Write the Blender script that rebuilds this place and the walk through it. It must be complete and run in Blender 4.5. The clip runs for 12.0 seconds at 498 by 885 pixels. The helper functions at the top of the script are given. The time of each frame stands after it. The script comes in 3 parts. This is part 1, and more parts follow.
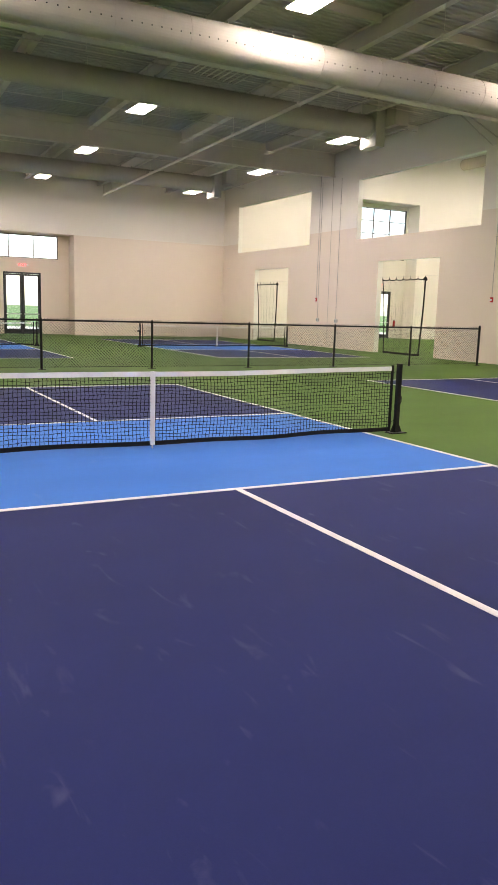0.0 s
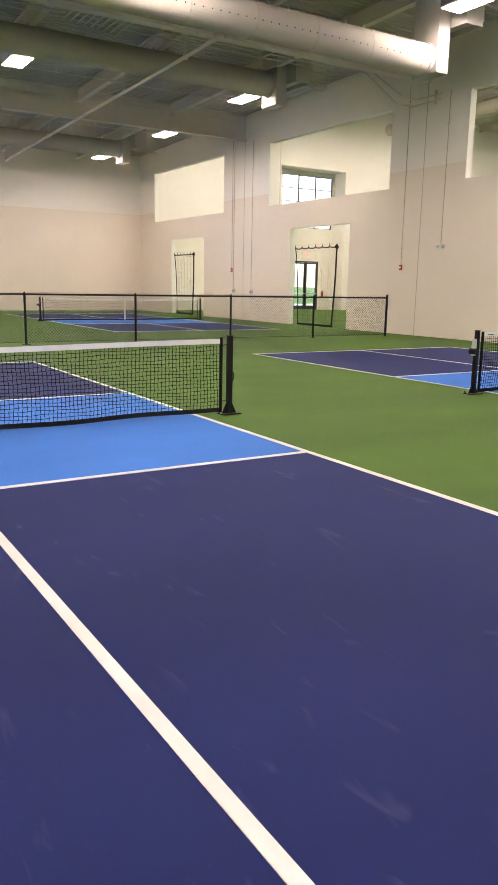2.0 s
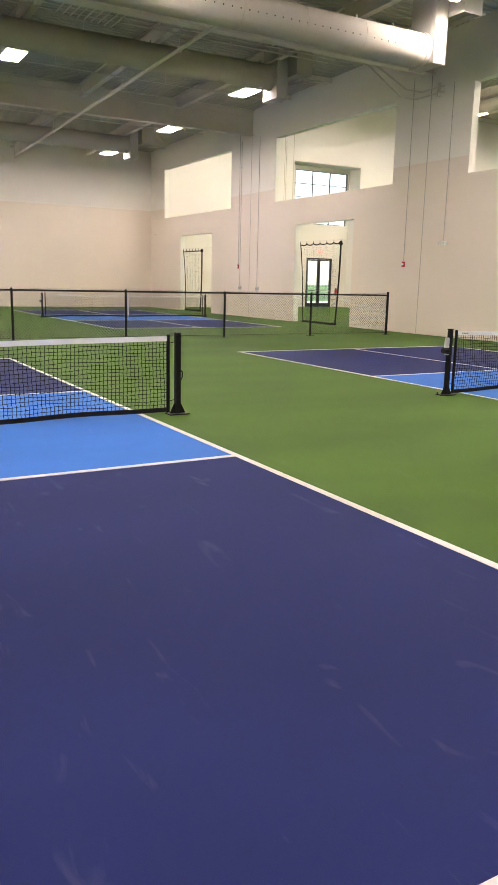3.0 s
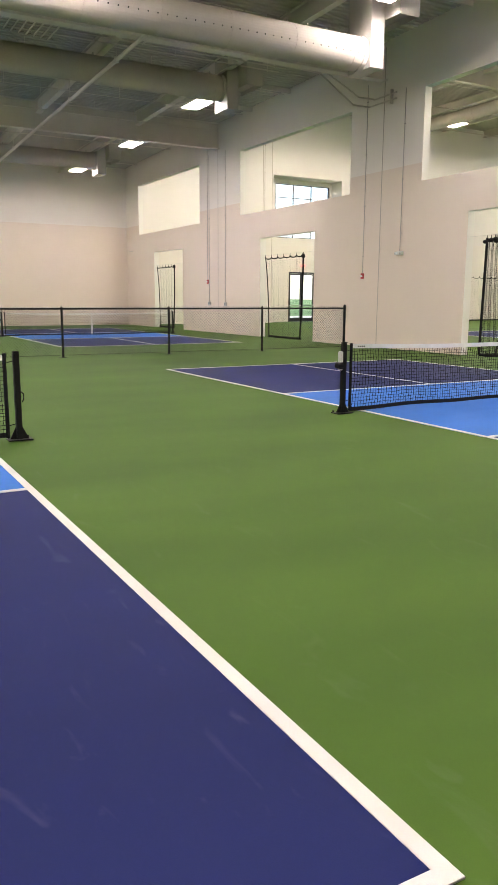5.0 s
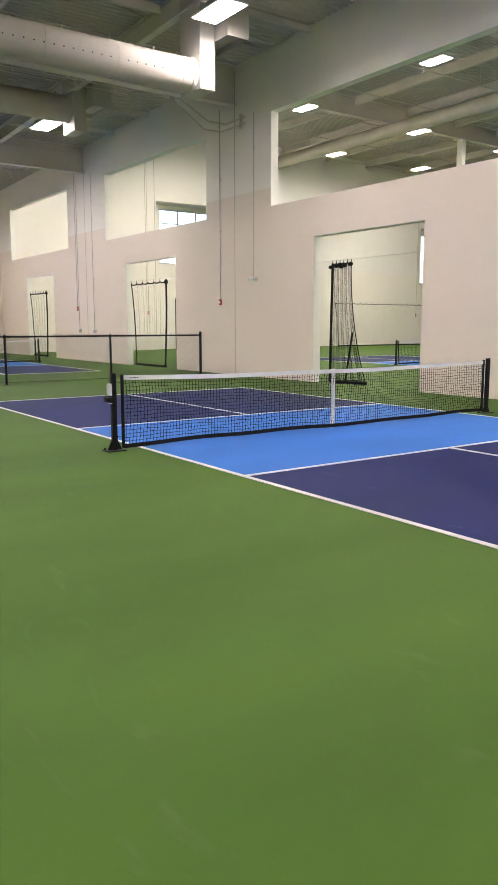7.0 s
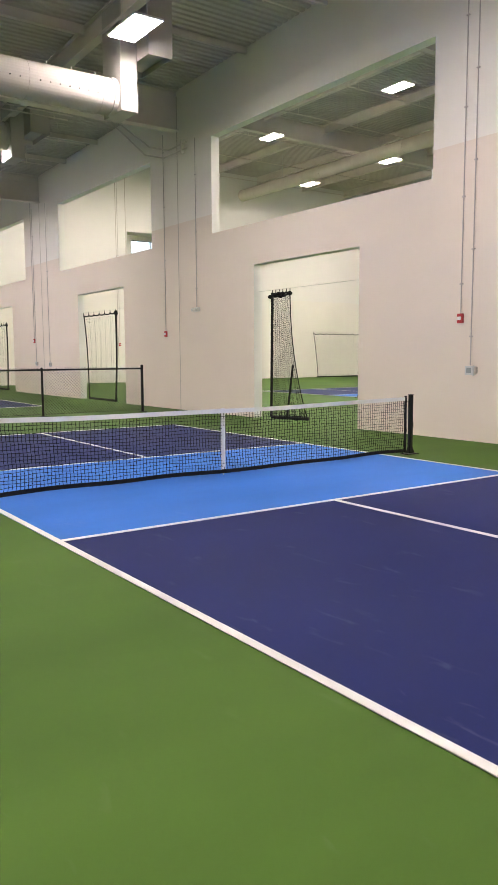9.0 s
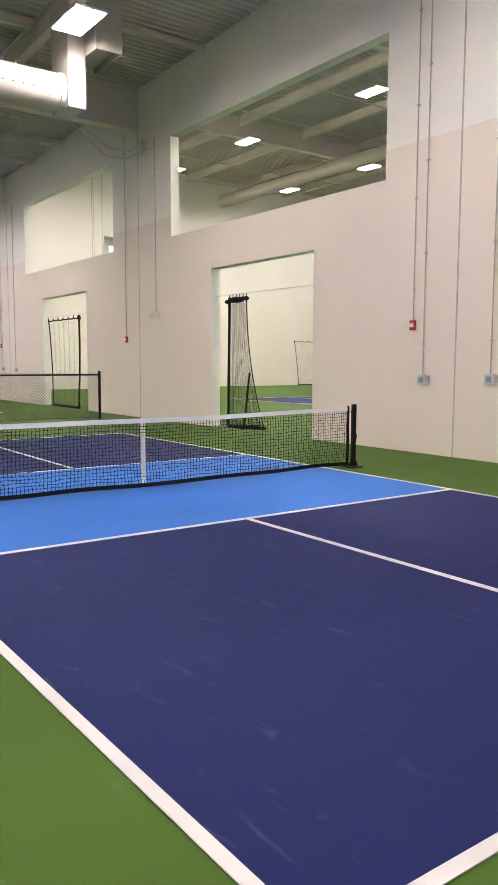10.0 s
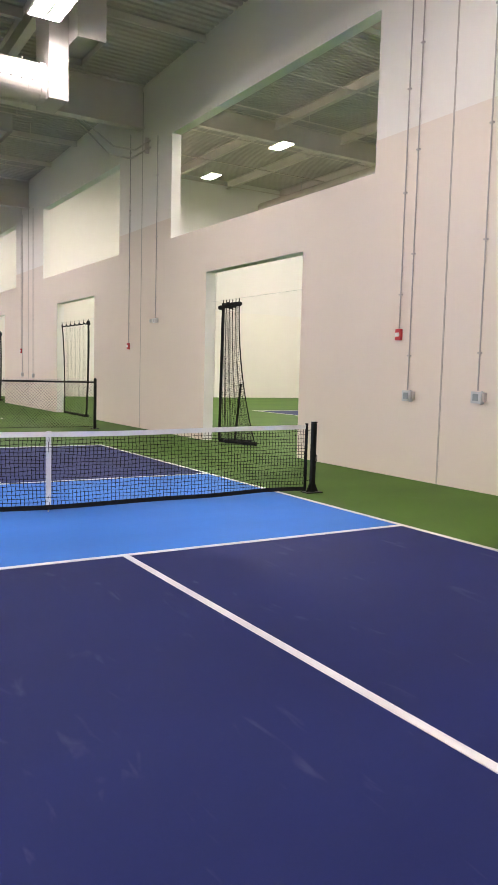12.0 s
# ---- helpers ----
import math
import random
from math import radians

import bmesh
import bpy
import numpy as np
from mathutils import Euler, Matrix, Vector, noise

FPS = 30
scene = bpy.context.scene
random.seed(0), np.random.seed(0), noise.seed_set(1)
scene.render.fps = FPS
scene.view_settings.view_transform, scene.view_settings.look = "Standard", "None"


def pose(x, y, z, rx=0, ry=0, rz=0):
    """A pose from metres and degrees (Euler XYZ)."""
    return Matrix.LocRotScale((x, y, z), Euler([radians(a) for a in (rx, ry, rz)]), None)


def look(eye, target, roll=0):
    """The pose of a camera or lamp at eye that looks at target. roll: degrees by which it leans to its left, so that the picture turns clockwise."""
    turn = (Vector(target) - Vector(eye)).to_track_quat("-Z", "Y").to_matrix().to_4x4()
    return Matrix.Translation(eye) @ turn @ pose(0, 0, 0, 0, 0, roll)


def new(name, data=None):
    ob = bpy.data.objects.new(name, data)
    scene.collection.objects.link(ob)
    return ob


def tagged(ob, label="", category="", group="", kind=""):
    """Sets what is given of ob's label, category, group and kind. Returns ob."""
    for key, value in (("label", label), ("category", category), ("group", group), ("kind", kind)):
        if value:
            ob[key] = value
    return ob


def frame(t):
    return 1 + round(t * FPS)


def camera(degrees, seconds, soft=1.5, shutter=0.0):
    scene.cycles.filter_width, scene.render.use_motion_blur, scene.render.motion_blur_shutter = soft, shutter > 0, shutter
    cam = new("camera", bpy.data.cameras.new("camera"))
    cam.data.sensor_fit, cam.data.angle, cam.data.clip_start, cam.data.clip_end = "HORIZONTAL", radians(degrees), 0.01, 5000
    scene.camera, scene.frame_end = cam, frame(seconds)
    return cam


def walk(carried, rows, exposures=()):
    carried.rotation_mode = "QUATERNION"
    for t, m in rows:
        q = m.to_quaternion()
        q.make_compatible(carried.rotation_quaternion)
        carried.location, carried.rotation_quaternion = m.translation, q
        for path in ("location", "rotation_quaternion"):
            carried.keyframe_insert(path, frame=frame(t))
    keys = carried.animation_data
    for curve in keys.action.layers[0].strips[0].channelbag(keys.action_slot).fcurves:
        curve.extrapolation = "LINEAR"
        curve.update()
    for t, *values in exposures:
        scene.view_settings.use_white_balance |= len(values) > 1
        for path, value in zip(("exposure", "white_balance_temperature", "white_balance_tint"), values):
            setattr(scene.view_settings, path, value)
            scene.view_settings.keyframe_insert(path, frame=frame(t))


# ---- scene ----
cam = camera(36.3, 12.0, soft=1.1)
PATH = [
    (0, (-6.034, -5.803, 1.551), (-5.108, -4.063, 1.21), 1.7),
    (0.5, (-5.483, -5.722, 1.533), (-4.451, -4.046, 1.181), 0.9),
    (1, (-4.982, -5.569, 1.492), (-3.906, -3.924, 1.125), 0.9),
    (1.5, (-4.459, -5.498, 1.484), (-3.399, -3.849, 1.087), 0.9),
    (2, (-4.058, -5.551, 1.499), (-3.029, -3.885, 1.094), 1.1),
    (2.5, (-3.6, -5.579, 1.511), (-2.604, -3.894, 1.1), 1.2),
    (3, (-3.14, -5.693, 1.495), (-2.166, -3.995, 1.082), 1.3),
    (4.8, (-1.486, -5.84, 1.469), (-0.539, -4.121, 1.081), 0.2),
    (5, (-1.289, -5.842, 1.468), (-0.336, -4.123, 1.095), 0.3),
    (5.5, (-0.788, -5.938, 1.492), (0.198, -4.233, 1.14), 0.2),
    (6, (-0.358, -6.04, 1.519), (0.674, -4.358, 1.19), 0.1),
    (6.5, (0.155, -6.073, 1.52), (1.25, -4.429, 1.208), 0.0),
    (7, (0.677, -6.072, 1.486), (1.817, -4.457, 1.18), -0.0),
    (9, (2.631, -5.987, 1.537), (3.776, -4.363, 1.309), -0.3),
    (9.5, (3.175, -5.997, 1.546), (4.333, -4.382, 1.327), -0.1),
    (10, (3.675, -5.967, 1.527), (4.839, -4.354, 1.318), 0.2),
    (10.5, (4.151, -5.911, 1.534), (5.318, -4.298, 1.34), 0.4),
    (11, (4.587, -5.893, 1.559), (5.741, -4.271, 1.376), 0.6),
    (11.5, (5.083, -5.839, 1.553), (6.207, -4.193, 1.384), 0.7),
    (12, (5.603, -5.782, 1.53), (6.64, -4.082, 1.348), 1.5),
]
walk(cam, [(t, look(eye, target, roll)) for t, eye, target, roll in PATH], exposures=[(0.0, 1.82, 7150, 14), (1.0, 1.82, 7150, 14), (3.0, 1.86, 7000, 14), (5.5, 1.81, 6700, 14), (7.0, 1.79, 6500, 13), (9.0, 1.76, 6500, 14), (12.0, 1.76, 6450, 14)])

# ---- world and sun ----
world = bpy.data.worlds.new("sky")
scene.world = world
world.use_nodes = True
wn = world.node_tree.nodes
sky = wn.new("ShaderNodeTexSky")
sky.sky_type, sky.sun_disc = "NISHITA", False
sky.sun_elevation, sky.sun_rotation = radians(48), radians(200)
world.node_tree.links.new(sky.outputs[0], wn["Background"].inputs[0])
wn["Background"].inputs[1].default_value = 0.15
sun = new("sun", bpy.data.lights.new("sun", "SUN"))
sun.data.energy, sun.data.angle, sun.data.color = 3.0, radians(0.6), (1, 0.95, 0.88)
sun.matrix_world = look((-14, -38, 45), (0, 0, 0))
LAMP, LAMP_2 = 40.0, 68.0

# ---- plan ----
WX, WT = 13.6, 0.24            # dividing wall and its thickness
FY = 34.9                      # far wall
WEST, SOUTH, EAST = -22.0, -16.0, 52.0
TONE = 5.2                     # height of the two-tone paint line
OPEN_Y = ((5.63, 9.33), (16.48, 20.2), (27.46, 31.0))
HIGH_Y = ((3.73, 11.2), (14.52, 21.85), (25.6, 33.05))
JOINTS = (2.1, 12.95, 23.8)
HALL2_TOP = 12.9


def deck_z(y):
    return 9.05 - 0.0225 * y


# ---- materials ----
def material(name, colour, rough=0.6, metal=0.0, vary=0.06, scale=1.5, fine=40.0, bump=0.0, spec=0.5, stretch=(1, 1, 1), hue=None):
    """Base colour varied at two scales, with fine relief."""
    m = bpy.data.materials.new(name)
    m.use_nodes = True
    n, l = m.node_tree.nodes, m.node_tree.links
    b = n["Principled BSDF"]
    tc = n.new("ShaderNodeTexCoord")
    mp = n.new("ShaderNodeMapping")
    mp.inputs["Scale"].default_value = stretch
    l.new(tc.outputs["Object"], mp.inputs[0])
    big, small = n.new("ShaderNodeTexNoise"), n.new("ShaderNodeTexNoise")
    big.inputs["Scale"].default_value, small.inputs["Scale"].default_value = scale, fine
    big.inputs["Detail"].default_value = 5
    small.inputs["Detail"].default_value = 3
    for t in (big, small):
        l.new(mp.outputs[0], t.inputs["Vector"])
    mix = n.new("ShaderNodeMix")
    mix.data_type = "RGBA"
    lo = [max(0, c * (1 - 2.2 * vary)) for c in colour]
    hi = [min(1, c * (1 + 2.2 * vary)) for c in (hue or colour)]
    mix.inputs[6].default_value, mix.inputs[7].default_value = (*lo, 1), (*hi, 1)
    add = n.new("ShaderNodeMath")
    add.operation = "MULTIPLY_ADD"
    l.new(small.outputs[0], add.inputs[0])
    add.inputs[1].default_value = 0.35
    sub = n.new("ShaderNodeMath")
    sub.operation = "MULTIPLY_ADD"
    l.new(big.outputs[0], sub.inputs[0])
    sub.inputs[1].default_value, sub.inputs[2].default_value = 1.3, -0.32
    l.new(sub.outputs[0], add.inputs[2])
    l.new(add.outputs[0], mix.inputs[0])
    l.new(mix.outputs[2], b.inputs["Base Color"])
    b.inputs["Roughness"].default_value, b.inputs["Metallic"].default_value = rough, metal
    b.inputs["Specular IOR Level"].default_value = spec
    if bump:
        bp = n.new("ShaderNodeBump")
        bp.inputs["Strength"].default_value, bp.inputs["Distance"].default_value = bump, 0.004
        l.new(small.outputs[0], bp.inputs["Height"])
        l.new(bp.outputs[0], b.inputs["Normal"])
    return m


def two_tone(name, low, high):
    """Painted concrete: one paint below the line at TONE, another above, with faint roller marks."""
    m = material(name, low, 0.75, vary=0.025, scale=0.35, fine=60, bump=0.12)
    n, l = m.node_tree.nodes, m.node_tree.links
    b = n["Principled BSDF"]
    src = b.inputs["Base Color"].links[0].from_socket
    geo, sep = n.new("ShaderNodeNewGeometry"), n.new("ShaderNodeSeparateXYZ")
    l.new(geo.outputs["Position"], sep.inputs[0])
    step = n.new("ShaderNodeMath")
    step.operation = "GREATER_THAN"
    step.inputs[1].default_value = TONE
    l.new(sep.outputs[2], step.inputs[0])
    mul = n.new("ShaderNodeMix")
    mul.data_type, mul.blend_type = "RGBA", "MULTIPLY"
    mul.inputs[7].default_value = (*[h / max(a, 0.01) for h, a in zip(high, low)], 1)
    l.new(step.outputs[0], mul.inputs[0])
    l.new(src, mul.inputs[6])
    l.new(mul.outputs[2], b.inputs["Base Color"])
    return m


def court_paint(name, colour, hue, scuff):
    """Acrylic court coating: broad squeegee bands, fine sand and pale scuffs."""
    m = material(name, colour, 0.7, vary=0.09, scale=0.55, fine=260, bump=0.15, spec=0.16, stretch=(0.55, 1.3, 1), hue=hue)
    n, l = m.node_tree.nodes, m.node_tree.links
    b = n["Principled BSDF"]
    src = b.inputs["Base Color"].links[0].from_socket
    tc = n.new("ShaderNodeTexCoord")
    total = None
    for turn, stretch, cut in ((20, (5, 1.4, 1), 0.655), (-35, (6, 1.6, 1), 0.66), (75, (4, 1.3, 1), 0.66), (-70, (7, 2.2, 1), 0.67), (10, (26, 17, 1), 0.73)):
        mp, tx, rp = n.new("ShaderNodeMapping"), n.new("ShaderNodeTexNoise"), n.new("ShaderNodeMapRange")
        mp.inputs["Scale"].default_value = stretch
        mp.inputs["Rotation"].default_value = (0, 0, radians(turn))
        tx.inputs["Scale"].default_value, tx.inputs["Detail"].default_value = 1.1, 9
        tx.inputs["Distortion"].default_value = 0.9
        l.new(tc.outputs["Object"], mp.inputs[0])
        l.new(mp.outputs[0], tx.inputs["Vector"])
        l.new(tx.outputs[0], rp.inputs[0])
        rp.inputs[1].default_value, rp.inputs[2].default_value = cut, cut + 0.10
        rp.inputs[4].default_value = scuff
        if total is None:
            total = rp.outputs[0]
        else:
            mx = n.new("ShaderNodeMath")
            mx.operation = "MAXIMUM"
            l.new(total, mx.inputs[0])
            l.new(rp.outputs[0], mx.inputs[1])
            total = mx.outputs[0]
    mix = n.new("ShaderNodeMix")
    mix.data_type = "RGBA"
    mix.inputs[7].default_value = (0.45, 0.45, 0.5, 1)
    l.new(total, mix.inputs[0])
    l.new(src, mix.inputs[6])
    l.new(mix.outputs[2], b.inputs["Base Color"])
    return m


def glowing(name, colour, strength):
    m = bpy.data.materials.new(name)
    m.use_nodes = True
    b = m.node_tree.nodes["Principled BSDF"]
    b.inputs["Base Color"].default_value = (*[c * 0.8 for c in colour], 1)
    b.inputs["Emission Color"].default_value = (*colour, 1)
    b.inputs["Emission Strength"].default_value = strength
    return m


GREEN = court_paint("green_acrylic", (0.050, 0.107, 0.0125), (0.067, 0.131, 0.017), 0.03)
NAVY = court_paint("navy_acrylic", (0.0076, 0.0132, 0.084), (0.0112, 0.0176, 0.098), 0.06)
SKYBLUE = court_paint("light_blue_acrylic", (0.032, 0.152, 0.52), (0.038, 0.168, 0.55), 0.04)
LINE = material("line_paint", (0.70, 0.665, 0.63), 0.55, vary=0.05, scale=3, fine=180, bump=0.2)
WALL = two_tone("two_tone_wall_paint", (0.77, 0.66, 0.565), (0.82, 0.76, 0.695))
CREAM = two_tone("cream_wall_paint", (0.79, 0.745, 0.68), (0.78, 0.745, 0.705))
STEEL = material("painted_steel", (0.66, 0.595, 0.54), 0.6, vary=0.05, scale=1.2, fine=30)
DECK = material("painted_deck", (0.50, 0.455, 0.415), 0.6, vary=0.06, scale=0.8, fine=25)
DUCT = material("duct_fabric_paint", (0.52, 0.465, 0.40), 0.8, vary=0.05, scale=1.4, fine=18, bump=0.3)
DUCTBOX = material("painted_sheet_metal", (0.50, 0.46, 0.41), 0.6, vary=0.04, scale=1.6, fine=20)
HOLE = material("dark_opening", (0.03, 0.03, 0.03), 0.9)
BLACK = material("black_powder_coat", (0.007, 0.007, 0.0075), 0.5, vary=0.15, scale=6, fine=80, bump=0.1, spec=0.2)
WEB = material("black_webbing", (0.010, 0.010, 0.011), 0.85, vary=0.2, scale=10, fine=150, bump=0.2, spec=0.2)
CORD = material("black_net_cord", (0.010, 0.010, 0.011), 0.85, spec=0.2)
TAPE = material("white_vinyl_tape", (0.80, 0.78, 0.77), 0.6, vary=0.05, scale=5, fine=60, bump=0.15)
CONDUIT = material("painted_conduit", (0.46, 0.41, 0.37), 0.5, vary=0.06, scale=4)
GREYBOX = material("grey_plastic", (0.55, 0.55, 0.54), 0.5, vary=0.04, scale=8)
LCD = material("grey_display", (0.28, 0.31, 0.31), 0.25, vary=0.05, scale=12)
WHITEBOX = material("white_plastic", (0.8, 0.79, 0.76), 0.45, vary=0.03, scale=8)
RED = material("red_plastic", (0.45, 0.02, 0.025), 0.4, vary=0.08, scale=10)
SEAM = material("joint_sealant", (0.48, 0.42, 0.36), 0.8, vary=0.08, scale=5)
FRAME = material("dark_bronze_frame", (0.02, 0.021, 0.022), 0.4, vary=0.1, scale=6)
GRASS = material("grass", (0.07, 0.13, 0.03), 0.9, vary=0.2, scale=0.15, fine=8)
GALV = material("galvanised_steel", (0.6, 0.6, 0.58), 0.4, 0.8, vary=0.06, scale=5)
PANEL = glowing("lit_diffuser", (0.98, 0.92, 0.91), LAMP)
PANEL_2 = glowing("lit_diffuser_second_hall", (1.0, 0.93, 0.82), LAMP_2)
EXIT = glowing("lit_exit_letters", (1.0, 0.05, 0.04), 2.5)
GLASS = bpy.data.materials.new("clear_glass")
GLASS.use_nodes = True
gb = GLASS.node_tree.nodes["Principled BSDF"]
gb.inputs["Transmission Weight"].default_value, gb.inputs["Roughness"].default_value = 1.0, 0.0
gb.inputs["IOR"].default_value = 1.45
gb.inputs["Base Color"].default_value = (0.93, 0.98, 0.96, 1)


# ---- mesh helpers ----
def add_box(bm, x0, x1, y0, y1, z0, z1, bevel=0.0):
    made = bmesh.ops.create_cube(bm, size=1)["verts"]
    bmesh.ops.transform(bm, verts=made, matrix=Matrix.Translation(((x0 + x1) / 2, (y0 + y1) / 2, (z0 + z1) / 2)) @ Matrix.Diagonal((x1 - x0, y1 - y0, z1 - z0, 1)))
    if bevel:
        edges = list({e for v in made for e in v.link_edges})
        bmesh.ops.bevel(bm, geom=edges, offset=bevel, segments=2, affect="EDGES")
    return bm


def box(x0, x1, y0, y1, z0, z1, bevel=0.0):
    return add_box(bmesh.new(), x0, x1, y0, y1, z0, z1, bevel)


def add_rod(bm, a, b, r, seg=8, r2=None):
    a, b = Vector(a), Vector(b)
    d = b - a
    m = Matrix.Translation((a + b) / 2) @ d.to_track_quat("Z", "Y").to_matrix().to_4x4()
    bmesh.ops.create_cone(bm, cap_ends=True, segments=seg, radius1=r, radius2=r if r2 is None else r2, depth=d.length, matrix=m)
    return bm


def rod(a, b, r, seg=8):
    return add_rod(bmesh.new(), a, b, r, seg)


def add_pipe(bm, pts, r, seg=6):
    """A bent pipe: straight lengths with a ball at each bend."""
    for a, b in zip(pts, pts[1:]):
        add_rod(bm, a, b, r, seg)
    for p in pts[1:-1]:
        bmesh.ops.create_icosphere(bm, subdivisions=1, radius=r * 1.08, matrix=Matrix.Translation(p))
    return bm


def cords(lines, r):
    """Thin three-sided cords along polylines, as one mesh."""
    verts, faces = [], []
    for pts in lines:
        pts = [Vector(p) for p in pts]
        for i, p in enumerate(pts):
            d = (pts[min(i + 1, len(pts) - 1)] - pts[max(i - 1, 0)]).normalized()
            u = d.cross(Vector((0.31, 0.9, 0.22))).normalized()
            w = d.cross(u)
            k = len(verts)
            for q in range(3):
                a = q * 2.0944
                verts.append(p + r * (math.cos(a) * u + math.sin(a) * w))
            if i:
                for q in range(3):
                    faces.append((k - 3 + q, k - 3 + (q + 1) % 3, k + (q + 1) % 3, k + q))
    me = bpy.data.meshes.new("cords")
    me.from_pydata([tuple(v) for v in verts], [], faces)
    return me


def part(name, bm, mat, parent=None, label="", smooth=False):
    if isinstance(bm, bpy.types.Mesh):
        me = bm
    else:
        me = bpy.data.meshes.new(name)
        bmesh.ops.recalc_face_normals(bm, faces=bm.faces)
        bm.to_mesh(me)
        bm.free()
    me.materials.append(mat)
    if smooth:
        me.shade_smooth()
    ob = new(name, me)
    ob.parent = parent
    if label:
        ob["label"] = label
    return ob


def thing(name, at=(0, 0, 0), label="", category="", group="", kind=""):
    ob = new(name)
    ob.empty_display_size = 0.1
    ob.location = at
    return tagged(ob, label, category, group, kind)


def wall_cells(us, zs, holes, place, t0, t1):
    """A wall with thickness and real openings. us, zs: ranges; holes: (u0, u1, z0, z1). place(u, t, z) gives the point."""
    cu = sorted({us[0], us[1], *[h[0] for h in holes], *[h[1] for h in holes]})
    cz = sorted({zs[0], zs[1], *[h[2] for h in holes], *[h[3] for h in holes]})
    cu, cz = [u for u in cu if us[0] <= u <= us[1]], [z for z in cz if zs[0] <= z <= zs[1]]

    def solid(i, j):
        if not (0 <= i < len(cu) - 1 and 0 <= j < len(cz) - 1):
            return False
        u, z = (cu[i] + cu[i + 1]) / 2, (cz[j] + cz[j + 1]) / 2
        return not any(h[0] < u < h[1] and h[2] < z < h[3] for h in holes)

    bm = bmesh.new()
    cache = {}

    def v(u, t, z):
        key = (round(u, 4), round(t, 4), round(z, 4))
        if key not in cache:
            cache[key] = bm.verts.new(place(u, t, z))
        return cache[key]

    for i in range(len(cu) - 1):
        for j in range(len(cz) - 1):
            if not solid(i, j):
                continue
            a, b, c, d = cu[i], cu[i + 1], cz[j], cz[j + 1]
            for t in (t0, t1):
                bm.faces.new((v(a, t, c), v(b, t, c), v(b, t, d), v(a, t, d)))
            for ok, p, q in ((solid(i - 1, j), (a, c), (a, d)), (solid(i + 1, j), (b, c), (b, d)), (solid(i, j - 1), (a, c), (b, c)), (solid(i, j + 1), (a, d), (b, d))):
                if not ok:
                    bm.faces.new((v(p[0], t0, p[1]), v(q[0], t0, q[1]), v(q[0], t1, q[1]), v(p[0], t1, p[1])))
    return bm


def along_y(u, t, z):
    return (t, u, z)


def along_x(u, t, z):
    return (u, t, z)


# ---- large structure ----
ground = tagged(part("ground", box(-900, 900, 37.0, 1500, -0.35, -0.25), GRASS), "green mown grass outside the hall", "ground", kind="structure")
PAVING = material("outdoor_concrete", (0.48, 0.47, 0.44), 0.85, vary=0.08, scale=0.6, fine=30, bump=0.2)
pavement = tagged(part("pavement", box(-30, 60, 36.52, 52.0, -0.32, -0.05), PAVING), "pale concrete pavement outside the exit doors", "pavement", kind="structure")
floor = tagged(part("floor", box(WEST, EAST, SOUTH, 36.5, -0.3, 0.0), GREEN), "green acrylic sports floor around the courts", "floor", kind="structure")

holes = [(a, b, -0.01, 3.73) for a, b in OPEN_Y] + [(a, b, 4.71, 7.17) for a, b in HIGH_Y]
holes = [(a, b, max(c, 0.0), d) for a, b, c, d in holes]
REVEAL = material("white_reveal_paint", (0.80, 0.78, 0.73), 0.7, vary=0.03, scale=0.8, fine=50, bump=0.1)
wall_east = tagged(part("wall_east", wall_cells((SOUTH, FY), (0.0, HALL2_TOP), holes, along_y, WX, WX + WT), WALL), "two-tone beige concrete wall with doorways and high openings", "wall", kind="structure")
wall_east.data.materials.append(REVEAL)
wall_east.data.materials.append(CREAM)
for p in wall_east.data.polygons:
    p.material_index = 1 if abs(p.normal.x) < 0.5 else 2 if p.center.x > WX + 0.1 else 0
for y in JOINTS:
    part("panel_joint", box(WX - 0.006, WX + 0.01, y - 0.014, y + 0.014, 0.01, 8.6 if y > 3 else 8.95), SEAM, wall_east)

# far wall, with an alcove for each exterior door
ALC1 = (-0.13, 4.87, 0.0, 5.2)
ALC2 = (22.9, 27.85, 0.0, 8.7)
ALC3 = (45.6, 50.4, 0.0, 8.7)
wall_north = tagged(part("wall_north", wall_cells((WEST, WX), (0.0, 9.4), [ALC1], along_x, FY, FY + WT), WALL), "two-tone beige concrete end wall with an alcove", "wall", kind="structure")
wall_north_2 = tagged(part("wall_north_2", wall_cells((WX + WT, EAST), (0.0, HALL2_TOP), [ALC2, ALC3], along_x, FY, FY + WT), CREAM), "cream concrete end wall of the second hall", "wall", kind="structure")
part("panel_joint", box(22.16, 22.19, FY - 0.006, FY + 0.01, 0.01, 12.5), SEAM, wall_north_2)
part("panel_joint", box(22.78, 22.81, FY - 0.006, FY + 0.01, 0.01, 12.5), SEAM, wall_north_2)
tagged(part("wall_west", box(WEST - WT, WEST, SOUTH, FY, 0, 9.6), WALL), "two-tone beige concrete side wall", "wall", kind="structure")
tagged(part("wall_south", box(WEST - WT, EAST + WT, SOUTH - WT, SOUTH, 0, HALL2_TOP), WALL), "two-tone beige concrete end wall", "wall", kind="structure")
tagged(part("wall_east_2", box(EAST, EAST + WT, SOUTH, FY, 0, HALL2_TOP), CREAM), "cream concrete side wall of the second hall", "wall", kind="structure")

BACK = 36.0


